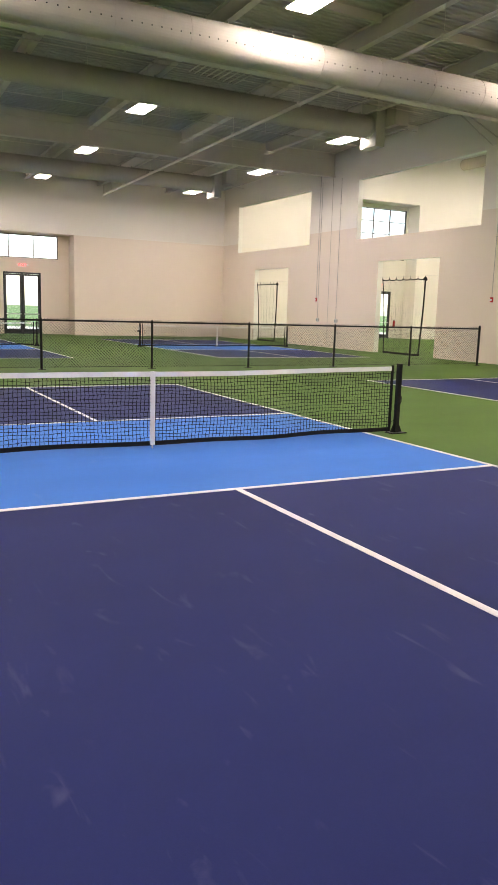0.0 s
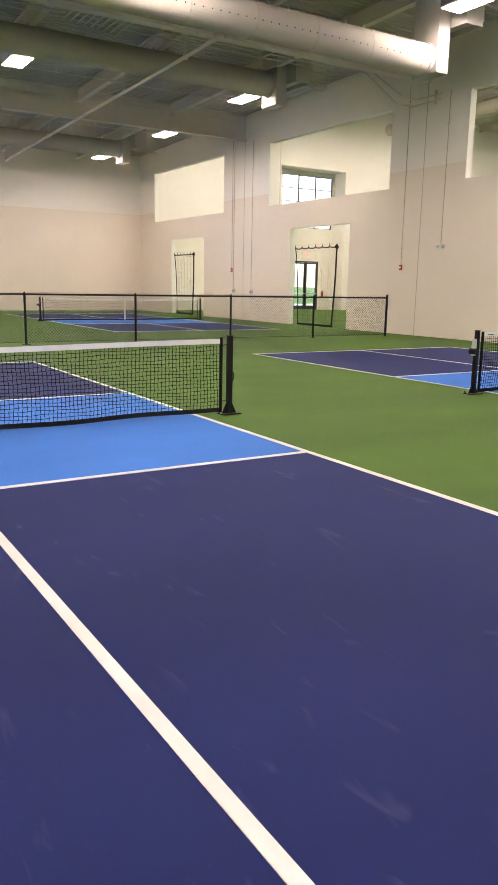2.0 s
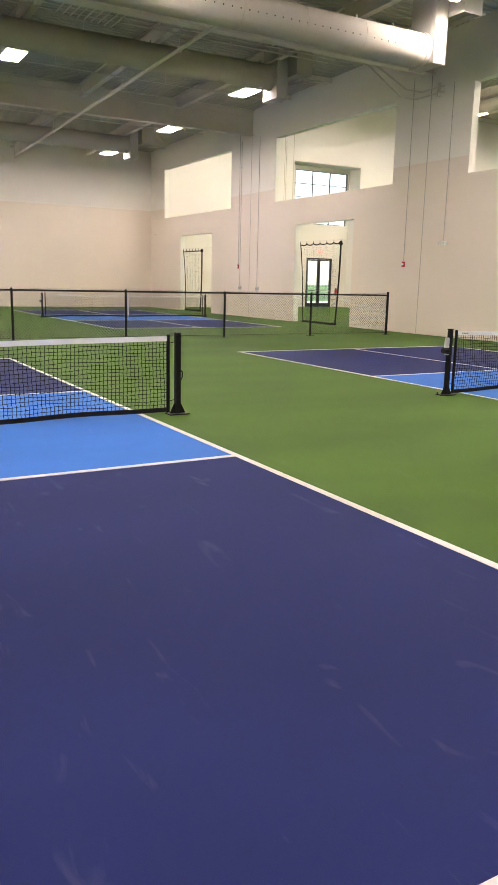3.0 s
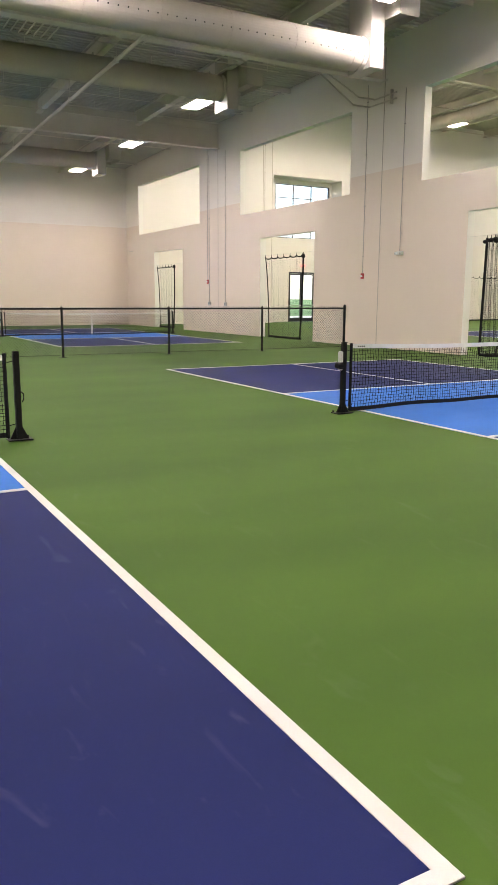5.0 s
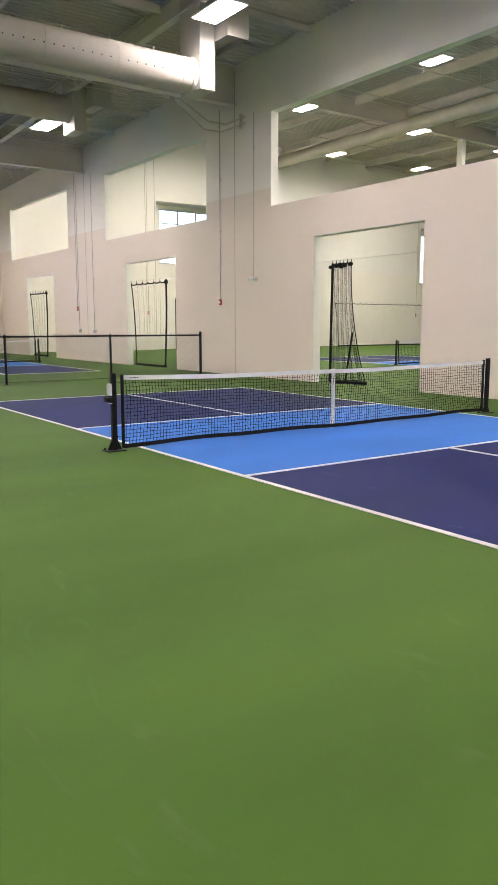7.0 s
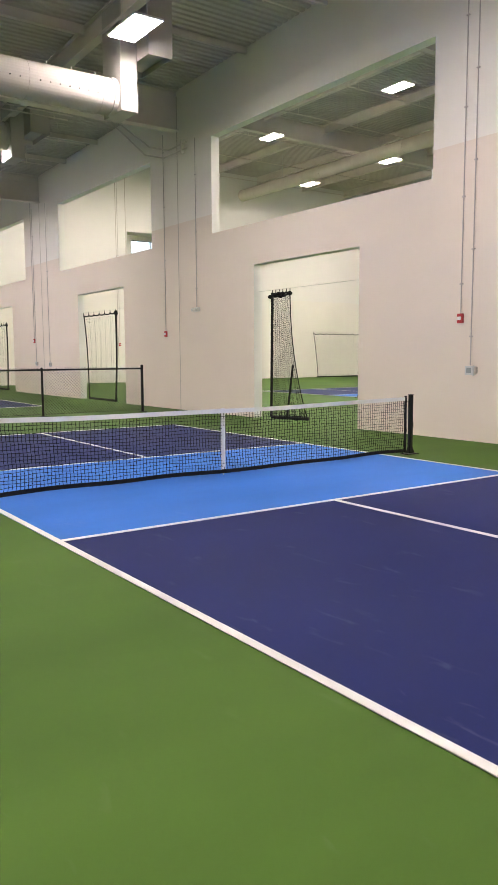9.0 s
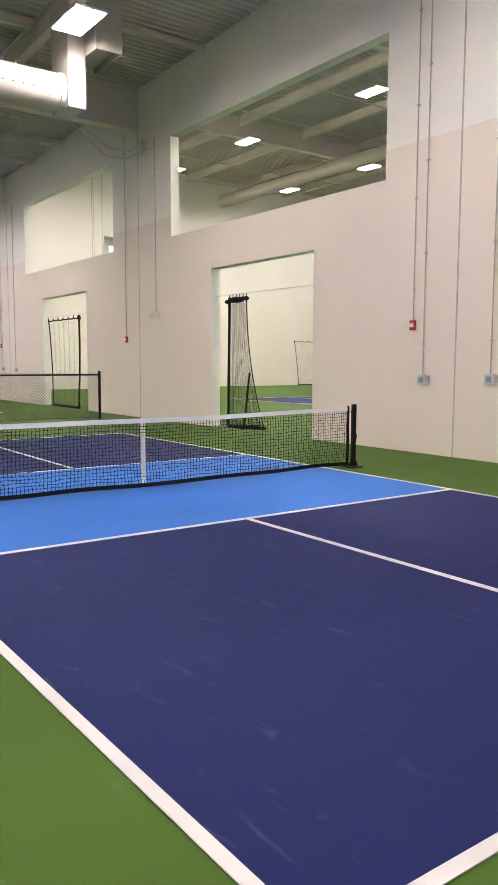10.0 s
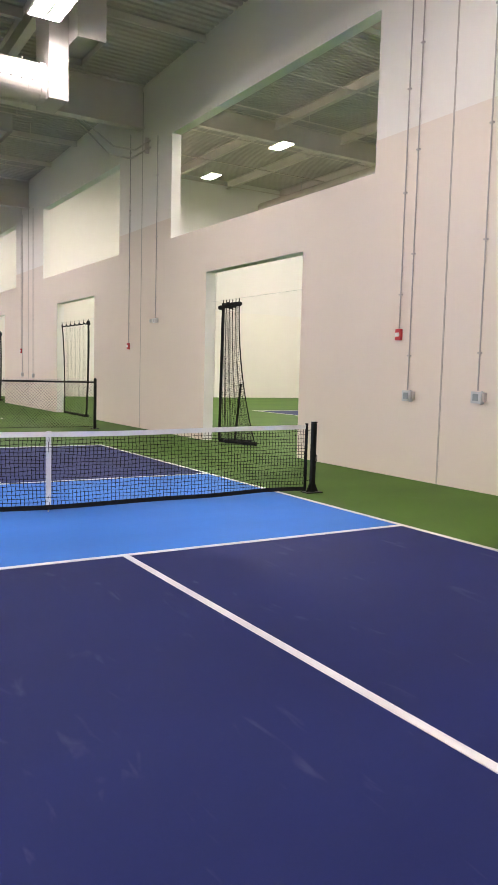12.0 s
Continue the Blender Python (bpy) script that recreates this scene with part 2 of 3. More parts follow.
def glazed(name, x0, x1, z0, z1, cols, rows, label, door=False):
    """A storefront window or double door in a dark metal frame, in the back wall of an alcove."""
    ob = thing(name, ((x0 + x1) / 2, BACK, z0), label, "door" if door else "window", kind="structure")
    w, h = (x1 - x0) / 2, z1 - z0
    f = 0.085 if door else 0.036
    y0, y1 = 0.02, 0.14
    fr = bmesh.new()
    add_box(fr, -w, -w + f, y0, y1, 0, h)
    add_box(fr, w - f, w, y0, y1, 0, h)
    add_box(fr, -w + f, w - f, y0, y1, h - f, h)
    if not door:
        add_box(fr, -w + f, w - f, y0, y1, 0, f)
    for i in range(1, cols):
        x = -w + 2 * w * i / cols
        add_box(fr, x - f * 0.5, x + f * 0.5, y0 + 0.01, y1 - 0.01, 0 if door else f, h - f)
    for j in range(1, rows):
        z = h * j / rows
        for i in range(cols):
            add_box(fr, -w + 2 * w * i / cols + f * 0.5, -w + 2 * w * (i + 1) / cols - f * 0.5, y0 + 0.01, y1 - 0.01, z - f * 0.5, z + f * 0.5)
    part("door_frame" if door else "window_frame", fr, FRAME, ob)
    if door:
        for s in (-1, 1):
            leaf = bmesh.new()
            a, b = sorted((s * (w - f - 0.005), s * 0.05))
            add_box(leaf, a, a + 0.07, 0.04, 0.09, 0.02, h - f - 0.01)
            add_box(leaf, b - 0.07, b, 0.04, 0.09, 0.02, h - f - 0.01)
            add_box(leaf, a + 0.07, b - 0.07, 0.04, 0.09, 0.02, 0.26)
            add_box(leaf, a + 0.07, b - 0.07, 0.04, 0.09, h - f - 0.1, h - f - 0.01)
            lf = part("door_leaf", leaf, FRAME, ob)
            bar = bmesh.new()
            add_box(bar, a + 0.02, b - 0.02, -0.03, 0.0, 1.02, 1.08, 0.008)
            add_box(bar, a + 0.02, a + 0.06, 0.0, 0.04, 1.02, 1.08)
            add_box(bar, b - 0.06, b - 0.02, 0.0, 0.04, 1.02, 1.08)
            part("push_bar", bar, GALV, lf, "metal push bar")
    for i in range(cols):
        for j in range(rows):
            a, b = -w + 2 * w * i / cols + f * 0.5, -w + 2 * w * (i + 1) / cols - f * 0.5
            c, d = h * j / rows + f * 0.5, h * (j + 1) / rows - f * 0.5
            g = part("pane", box(a, b, 0.06, 0.072, c, d), GLASS, ob)
            g.visible_shadow = False
    return ob


def alcove(tag, lim, holes, mat):
    """Back wall, two side walls and a soffit behind an opening in the end wall."""
    x0, x1, _, z1 = lim
    a = thing("alcove_" + tag, ((x0 + x1) / 2, FY, 0), "painted concrete alcove around an exterior door", "wall", kind="structure")
    c = (x0 + x1) / 2

    def here(u, t, z):
        return (u - c, t - FY, z)

    part("back_wall", wall_cells((x0 - WT, x1 + WT), (0, z1 + 0.3), holes, here, BACK, BACK + 0.2), mat, a)
    part("side_wall", box(x0 - WT - c, x0 - c, WT, BACK - FY, 0, z1), mat, a)
    part("side_wall", box(x1 - c, x1 + WT - c, WT, BACK - FY, 0, z1), mat, a)
    part("soffit", box(x0 - WT - c, x1 + WT - c, WT, BACK - FY, z1, z1 + 0.3), mat, a)


D1, W1 = (1.41, 3.36, 0.0, 3.22), (0.46, 4.28, 3.96, 5.16)
alcove("west", ALC1, [D1, W1], WALL)
glazed("door_1", *D1, 2, 1, "dark-framed glass double exterior door, closed", True)
glazed("window_1", *W1, 3, 1, "wide dark-framed three-pane window above the door")
D2, W2 = (24.72, 26.72, 0.0, 3.12), (23.68, 27.66, 5.2, 8.42)
alcove("east", ALC2, [D2, W2], CREAM)
glazed("door_2", *D2, 2, 1, "dark-framed glass double exterior door, closed", True)
glazed("window_2", *W2, 3, 4, "tall dark-framed window grid high in the alcove")
D3, W3 = (47.3, 49.3, 0.0, 3.12), (46.4, 50.2, 4.7, 8.36)
alcove("far_east", ALC3, [D3, W3], CREAM)
glazed("door_3", *D3, 2, 1, "dark-framed glass double exterior door, closed", True)
glazed("window_3", *W3, 3, 4, "tall dark-framed window grid high in the alcove")


def ribbed(x0, x1, y0, y1, zf, pitch):
    """Ribbed steel roof deck, ribs along x, with a flat lid above."""
    verts, faces = [], []
    ys = []
    n = math.ceil((y1 - y0) / pitch)
    for i in range(n):
        y = y0 + i * pitch
        ys += [(y, 0.0), (y + pitch * 0.52, 0.0), (y + pitch * 0.62, 0.045), (y + pitch * 0.9, 0.045)]
    for y, dz in ys:
        verts += [(x0, y, zf(y) + dz), (x1, y, zf(y) + dz)]
    for i in range(len(ys) - 1):
        faces.append((2 * i, 2 * i + 1, 2 * i + 3, 2 * i + 2))
    k = len(verts)
    verts += [(x0, y0, zf(y0) + 0.2), (x1, y0, zf(y0) + 0.2), (x1, y1, zf(y1) + 0.2), (x0, y1, zf(y1) + 0.2)]
    faces.append((k, k + 1, k + 2, k + 3))
    me = bpy.data.meshes.new("deck")
    me.from_pydata(verts, [], faces)
    return me


def hall2_z(y):
    return HALL2_TOP - 0.02


tagged(part("ceiling", ribbed(WEST, WX + 0.02, SOUTH, FY + 0.02, deck_z, 0.2), DECK), "ribbed grey-painted steel roof deck", "ceiling", kind="structure")
tagged(part("ceiling_2", ribbed(WX + WT - 0.02, EAST, SOUTH, FY + 0.02, hall2_z, 0.2), DECK), "ribbed grey-painted steel roof deck of the second hall", "ceiling", kind="structure")


def i_beam(x0, x1, y, z0, z1, w, across=False):
    """Steel beam with two flanges and a web, along x, or along y when across."""
    bm = bmesh.new()
    for a, b, c, d in ((-w / 2, w / 2, z0, z0 + 0.03), (-0.01, 0.01, z0 + 0.03, z1 - 0.025), (-w / 2, w / 2, z1 - 0.025, z1)):
        if across:
            add_box(bm, y + a, y + b, x0, x1, c, d)
        else:
            add_box(bm, x0, x1, y + a, y + b, c, d)
    return bm


for y, z0 in ((2.1, 7.9), (12.98, 7.68), (23.76, 7.5), (-8.7, 8.15)):
    tagged(part("girder", i_beam(WEST, WX - 0.003, y, z0, deck_z(y) - 0.012, 0.3), STEEL), "grey-painted steel roof girder", "beam", "roof girders", "structure")
for x in (-16.4, -12.6, -8.85, -5.1, -1.3, 2.45, 6.2, 10.0):
    for a, b in ((SOUTH + 0.1, -8.86), (-8.54, 1.94), (2.26, 12.82), (13.14, 23.6), (23.92, FY - 0.01)):
        bm = i_beam(a, b, x, -0.48, -0.012, 0.2, True)
        for v in bm.verts:
            v.co.z += deck_z(v.co.y)
        tagged(part("purlin", bm, STEEL), "grey-painted steel roof purlin", "beam", "roof purlins", "structure")
for y in (2.1, 12.98, 24.1):
    tagged(part("girder", i_beam(WX + WT + 0.003, EAST, y, 11.95, HALL2_TOP - 0.03, 0.3), STEEL), "pale-painted steel roof girder", "beam", "second hall girders", "structure")
for x in (17.2, 20.95, 24.7, 28.45, 32.2, 35.95, 39.7, 43.45, 47.2):
    for a, b in ((-12, 1.94), (2.26, 12.82), (13.14, 23.94), (24.26, FY - 0.01)):
        tagged(part("purlin", i_beam(a, b, x, HALL2_TOP - 0.45, HALL2_TOP - 0.03, 0.2, True), STEEL), "pale-painted steel roof purlin", "beam", "second hall purlins", "structure")
col = bmesh.new()
add_box(col, 36.67, 37.03, 23.92, 24.28, 0.012, 11.93, 0.02)
column = tagged(part("column", col, CREAM), "white-painted square steel column in the second hall", "column", kind="structure")
part("base_plate", box(36.5, 37.2, 23.75, 24.45, 0.0, 0.012), STEEL, column)


# ---- courts ----
def court(x0, y0, label):
    """A court 6.10 by 13.41 m: navy halves, light blue zone by the net and 5 cm lines."""
    c = thing("court", (x0, y0, 0), label, "court", "painted courts", "structure")
    W, L, K, H, w = 6.17, 13.48, 4.645, 8.835, 0.06
    part("surface", box(0, W, 0, K, -0.02, 0.004), NAVY, c, "navy blue acrylic")
    part("surface", box(0, W, H, L, -0.02, 0.004), NAVY, c, "navy blue acrylic")
    part("non_volley_zone", box(0, W, K, H, -0.02, 0.004), SKYBLUE, c, "light blue acrylic")
    z0, z1 = 0.0, 0.008
    for a, b, d, e in ((0, w, 0, L), (W - w, W, 0, L), (w, W - w, 0, w), (w, W - w, L - w, L), (w, W - w, K - w, K), (w, W - w, H, H + w),
                       (W / 2 - w / 2, W / 2 + w / 2, w, K - w), (W / 2 - w / 2, W / 2 + w / 2, H + w, L - w)):
        part("line", box(a, b, d, e, z0, z1), LINE, c, "white painted line")
    return c


COURT_AT = ((-6.135, -4.615), (4.872, -4.615), (4.872, 16.92), (-6.135, 16.92), (21.85, 7.2), (30.5, 7.2))
for x, y in COURT_AT:
    court(x, y, "navy and light blue court with white lines")


def net_system(x0, y, seed, winch=False, fine=True):
    """A court net between two square posts with base plates."""
    rnd = random.Random(seed)
    W = 6.17
    n = thing("court_net", (x0 + W / 2, y, 0.008), "black court net with white top tape between black posts", "net", "court nets")
    ph = [rnd.uniform(0, 6) for _ in range(8)]

    def top(u):
        return 0.885 - 0.035 * (1 - (2 * u / 6.5) ** 2) + 0.004 * math.sin(2.3 * u + ph[0])

    def bottom(u):
        return 0.03 + 0.008 * math.sin(1.4 * u + ph[1]) + 0.006 * math.sin(3.7 * u + ph[2])

    def depth(u, s):
        return 0.022 * math.sin(1.1 * u + ph[3] + 2 * s) * math.sin(math.pi * s) + 0.008 * math.sin(5 * u + ph[4]) * (1 - s)

    E = W / 2 + 0.245
    us = [-E + 2 * E * i / 120 for i in range(121)]

    def band(fa, fb, t):
        bm = bmesh.new()
        rows = []
        for u in us:
            s0 = 0 if fa is bottom else 1
            d = depth(u, s0)
            a, b = fa(u), fb(u)
            rows.append([bm.verts.new((u, d - t, a)), bm.verts.new((u, d - t, b)), bm.verts.new((u, d + t, b)), bm.verts.new((u, d + t, a))])
        for p, q in zip(rows, rows[1:]):
            for k in range(4):
                bm.faces.new((p[k], p[(k + 1) % 4], q[(k + 1) % 4], q[k]))
        bm.faces.new(rows[0])
        bm.faces.new(rows[-1])
        return bm

    part("top_tape", band(lambda u: top(u) - 0.055, top, 0.006), TAPE, n, "white vinyl top tape")
    if winch:
        mk = bmesh.new()
        for k in range(4):
            u = -E + 0.10 + 0.03 * k
            add_box(mk, u, u + 0.018, -0.011 + depth(u, 1), -0.0065 + depth(u, 1), top(u) - 0.036, top(u) - 0.024)
        part("printed_mark", mk, BLACK, n, "small black printed mark on the tape")
    part("bottom_band", band(bottom, lambda u: bottom(u) + 0.05, 0.004), WEB, n, "black bottom band")
    lines = []
    rows = 18 if fine else 12
    for j in range(1, rows):
        s = j / rows
        lines.append([(u, depth(u, s), bottom(u) + 0.045 + (top(u) - 0.055 - bottom(u) - 0.04) * s + 0.005 * math.sin(9 * u + j) + 0.003 * math.sin(23 * u + 2.1 * j)) for u in us])
    cols = 150 if fine else 90
    for i in range(cols + 1):
        u = -E + 2 * E * i / cols
        col = []
        knots = 18 if fine else 6
        for j in range(knots + 1):
            s = j / knots
            uu = u + 0.008 * math.sin(4 * s + 3 * u + ph[5]) + 0.004 * math.sin(2.3 * j + 5 * u)
            col.append((uu, depth(u, s), bottom(u) + 0.045 + (top(u) - 0.055 - bottom(u) - 0.04) * s))
        lines.append(col)
    tagged(part("netting", cords(lines, 0.0033 if fine else 0.0036), CORD, n, "black knotted netting"), kind="stuff")
    st = bmesh.new()
    d0 = depth(0, 0.5)
    for s in (-1, 1):
        add_box(st, -0.026, 0.026, d0 + s * 0.012 - 0.0015, d0 + s * 0.012 + 0.0015, 0.035, top(0) + 0.003)
    add_box(st, -0.026, 0.026, d0 - 0.012, d0 + 0.012, top(0) + 0.003, top(0) + 0.006)
    add_box(st, -0.02, 0.02, d0 - 0.02, d0 - 0.0135, 0.10, 0.14, 0.003)
    part("centre_strap", st, TAPE, n, "white centre strap")
    part("strap_anchor", rod((0, d0, -0.004), (0, d0, 0.04), 0.008), GALV, n)
    for s in (-1, 1):
        part("net_side_rod", rod((s * E, 0, 0.03), (s * E, 0, 0.90), 0.02, 10), WEB, n, "black sleeved side rod")
        X = s * (W / 2 + 0.36)
        p = bmesh.new()
        add_box(p, X - 0.03, X + 0.03, -0.03, 0.03, 0.0, 0.905, 0.006)
        post = part("post", p, BLACK, n, "square black steel post")
        part("cap", box(X - 0.033, X + 0.033, -0.033, 0.033, 0.905, 0.92, 0.004), BLACK, post)
        pl = bmesh.new()
        add_box(pl, X - 0.125, X + 0.125, -0.08, 0.08, 0.0, 0.012, 0.003)
        part("base_plate", pl, BLACK, post)
        for k in (-1, 1):
            gus = bmesh.new()
            t = [gus.verts.new((X + k * a, b, c)) for b in (-0.006, 0.006) for a, c in ((0.028, 0.012), (0.095, 0.012), (0.028, 0.15))]
            gus.faces.new(t[:3])
            gus.faces.new(t[3:])
            for a, b in ((0, 1), (1, 2), (2, 0)):
                gus.faces.new((t[a], t[b], t[b + 3], t[a + 3]))
            part("gusset", gus, BLACK, post)
        for bx in (-0.1, 0.1):
            part("bolt", rod((X + bx, 0.06, 0.012), (X + bx, 0.06, 0.035), 0.011, 6), BLACK, post)
        for z in (0.15, 0.80):
            part("lacing", rod((s * E, 0, z), (X - s * 0.03, 0, z + 0.02), 0.004, 5), WEB, n, "black lacing cord")
        if winch and s < 0:
            wb = bmesh.new()
            add_box(wb, X - 0.07, X - 0.03, -0.035, 0.035, 0.56, 0.80, 0.008)
            wn_ = part("winch", wb, GREYBOX, post, "grey winch body")
            wd = bmesh.new()
            add_rod(wd, (X - 0.06, -0.06, 0.62), (X - 0.06, 0.05, 0.62), 0.045, 12)
            add_rod(wd, (X - 0.13, -0.05, 0.62), (X - 0.05, -0.05, 0.62), 0.03, 10)
            part("crank", wd, BLACK, wn_)
        elif s > 0:
            part("hook", add_pipe(bmesh.new(), [(X + 0.036, 0, 0.5), (X + 0.06, 0, 0.48), (X + 0.06, 0, 0.42), (X + 0.045, 0, 0.39)], 0.006), BLACK, post)
    return n


for i, (x, y) in enumerate(COURT_AT):
    net_system(x, y + 6.74, 11 + i, winch=i in (1, 2), fine=i < 2)


# ---- chain-link fence ----
def fence(x_end, y, count, step):
    f = thing("chain_link_fence", (x_end, y, 0), "low black chain-link fence between the courts", "fence")
    H = 1.215
    for i in range(count + 1):
        x = -i * step
        tall = 1.27 if i == 0 else 1.225
        r = 0.038 if i == 0 else 0.03
        ps = part("post", rod((x, 0, 0), (x, 0, tall), r, 12), BLACK, f, smooth=False)
        part("cap", add_rod(bmesh.new(), (x, 0, tall), (x, 0, tall + 0.03), r * 1.1, 12, r * 0.5), BLACK, ps)
        part("base_plate", box(x - 0.09, x + 0.09, -0.07, 0.07, 0.0, 0.012, 0.003), BLACK, ps)
        if i < count:
            part("top_rail", rod((x - r, 0, H - 0.022), (x - step + 0.03, 0, H - 0.022), 0.022, 10), BLACK, f)
            part("bottom_wire", rod((x - r, 0, 0.06), (x - step + 0.03, 0, 0.06), 0.004, 5), BLACK, f)
            lines = []
            p, z0, z1 = 0.078, 0.04, H + 0.032
            h = z1 - z0
            for s in (-1, 1):
                k = -int(h / p) - 1
                while k * p < step + h:
                    a = k * p
                    lo, hi = max(a, 0.0), min(a + h, step)
                    if hi > lo:
                        if s > 0:
                            lines.append([(x - lo, 0.03, z0 + lo - a), (x - hi, 0.03, z0 + hi - a)])
                        else:
                            lines.append([(x - lo, 0.026, z1 - lo + a), (x - hi, 0.026, z1 - hi + a)])
                    k += 1
            tagged(part("mesh", cords(lines, 0.0036), BLACK, f, "black diamond wire mesh"), kind="stuff")


fence(12.36, 12.93, 9, 2.84)


# ---- netting curtains hung on a cable across the doorways ----
def curtain(y_lead, y_back, lo, hi, seed, x=13.72, folds=6, bunched=False):
    rnd = random.Random(seed)
    c = thing("netting_curtain", (x, (y_lead + y_back) / 2, 0), "black netting curtain, bunched up on its cable in a doorway" if bunched else "black netting curtain, partly drawn across a doorway", "netting", "doorway netting curtains")
    m = (y_lead + y_back) / 2
    a, b = y_lead - m, y_back - m
    Z = 3.02
    part("cable", rod((0, lo - m, Z + 0.06), (0, hi - m, Z + 0.06), 0.004, 5), GALV, c, "thin steel cable")
    amp = 0.09 if bunched else 0.05

    def at(s, z):
        """Point of the cloth: s from the leading edge to the back edge."""
        k = 1 - z / Z
        sway = amp * math.sin(s * folds * 6.283) * (0.7 + 0.6 * k)
        inward = 0.06 * k * math.sin(2.0 * k) if not bunched else 0.0
        y = a + (b - a) * s
        if not bunched:
            y += -0.36 * k ** 0.8 * (s ** 2) * (1 if b > a else -1) - 0.10 * k * (1 - s) * (-1 if b > a else 1)
        else:
            y -= s * s * 0.30 * k ** 2.2 - 0.05 * k * (1 - s)
        return (sway + (0.03 * math.sin(3 * k) if not bunched else 0.3 * k * k * s), y + inward, z)

    lines = []
    n = 60 if bunched else 34
    for i in range(n + 1):
        s = i / n
        lines.append([at(s, 0.06 + (Z - 0.1) * j / 14) for j in range(15)])
    for j in range(1, 60 if bunched else 46):
        z = 0.06 + (Z - 0.1) * j / (60 if bunched else 46)
        lines.append([at(i / 48, z + 0.02 * math.sin(i * 0.8)) for i in range(49)])
    tagged(part("netting", cords(lines, 0.0019 if bunched else 0.0011), CORD, c, "black knotted netting"), kind="stuff")
    # scalloped header with hooks
    head = bmesh.new()
    pts = []
    for i in range(folds * 8 + 1):
        s = i / (folds * 8)
        q = Vector(at(s, Z))
        q.z = Z - 0.02 - 0.065 * abs(math.sin(s * folds * math.pi))
        pts.append(q)
    for p, q in zip(pts, pts[1:]):
        add_rod(head, p, q, 0.02, 6)
    part("header_band", head, WEB, c, "black scalloped header band")
    for i in range(folds + 1):
        q = at(i / folds, Z)
        part("hook", rod((q[0], q[1], Z - 0.01), (0, q[1], Z + 0.062), 0.009, 5), BLACK, c)
    lead = bmesh.new()
    col = [Vector(at(0, 0.05 + (Z - 0.05) * j / 10)) for j in range(11)]
    for p, q in zip(col, col[1:]):
        add_rod(lead, p, q, 0.032, 8)
    part("leading_edge_band", lead, WEB, c, "black webbing edge band")
    if not bunched:
        tie = bmesh.new()
        for dy, dz in ((0.0, -0.03), (0.06, -0.07), (-0.04, -0.09)):
            bmesh.ops.create_icosphere(tie, subdivisions=2, radius=0.055, matrix=Matrix.Translation((0.0, a + dy * (1 if b > a else -1), Z + dz)))
        part("gathered_corner", tie, WEB, c, "bunched black corner cloth")
    if bunched:
        knot = bmesh.new()
        for s in (0.0, 0.1, 0.2, 0.42, 0.5, 0.57, 0.9):
            bmesh.ops.create_icosphere(knot, subdivisions=2, radius=0.062, matrix=Matrix.Translation((rnd.uniform(-0.08, 0.08), a + (b - a) * s, Z - 0.05 - 0.06 * rnd.random())) @ Matrix.Diagonal((1, 1.2, 0.8, 1)))
        part("gathered_header", knot, WEB, c, "bunched black header cloth")
        mid = bmesh.new()
        col = [Vector(at(0.5, 0.06)).lerp(Vector(at(0.9, 1.3)), j / 10) for j in range(11)]
        for p, q in zip(col, col[1:]):
            add_rod(mid, p, q, 0.026, 8)
        part("fold_band", mid, WEB, c, "black webbing fold")
    back = bmesh.new()
    col = [Vector(at(1, 0.05 + (Z - 0.05) * j / 10)) for j in range(11)]
    for p, q in zip(col, col[1:]):
        add_rod(back, p, q, 0.012 if bunched else 0.02, 6)
    part("back_edge_band", back, WEB, c, "black webbing edge band")
    hem = bmesh.new()
    p0, p1 = Vector(at(0, 0.05)), Vector(at(1, 0.05))
    pts = [p0.lerp(p1, i / 8) + Vector((0.05 * math.sin(i * 1.7 + seed), 0, -0.008)) for i in range(9)]
    for p, q in zip(pts, pts[1:]):
        add_rod(hem, p, q, 0.04, 8)
    tail = Vector((0.5 if bunched else 0.22, (-0.55 if bunched else 0.5), -0.008))
    add_rod(hem, p0 + Vector((0, 0, -0.008)), p0 + tail, 0.04, 8)
    part("weighted_hem", hem, WEB, c, "black weighted hem lying on the floor")
    return c


curtain(8.74, 8.06, 5.63, 9.33, 1, folds=5, bunched=True)
curtain(17.35, 20.0, 16.48, 20.2, 2)
curtain(28.75, 30.9, 27.46, 31.0, 3)
far_curtain = curtain(46.0, 36.4, 34.0, 50.0, 4, folds=16)
far_curtain["label"] = "long black netting curtain along the end wall"
far_curtain.matrix_world = pose(41.2, FY - 0.7, 0, 0, 0, -90)


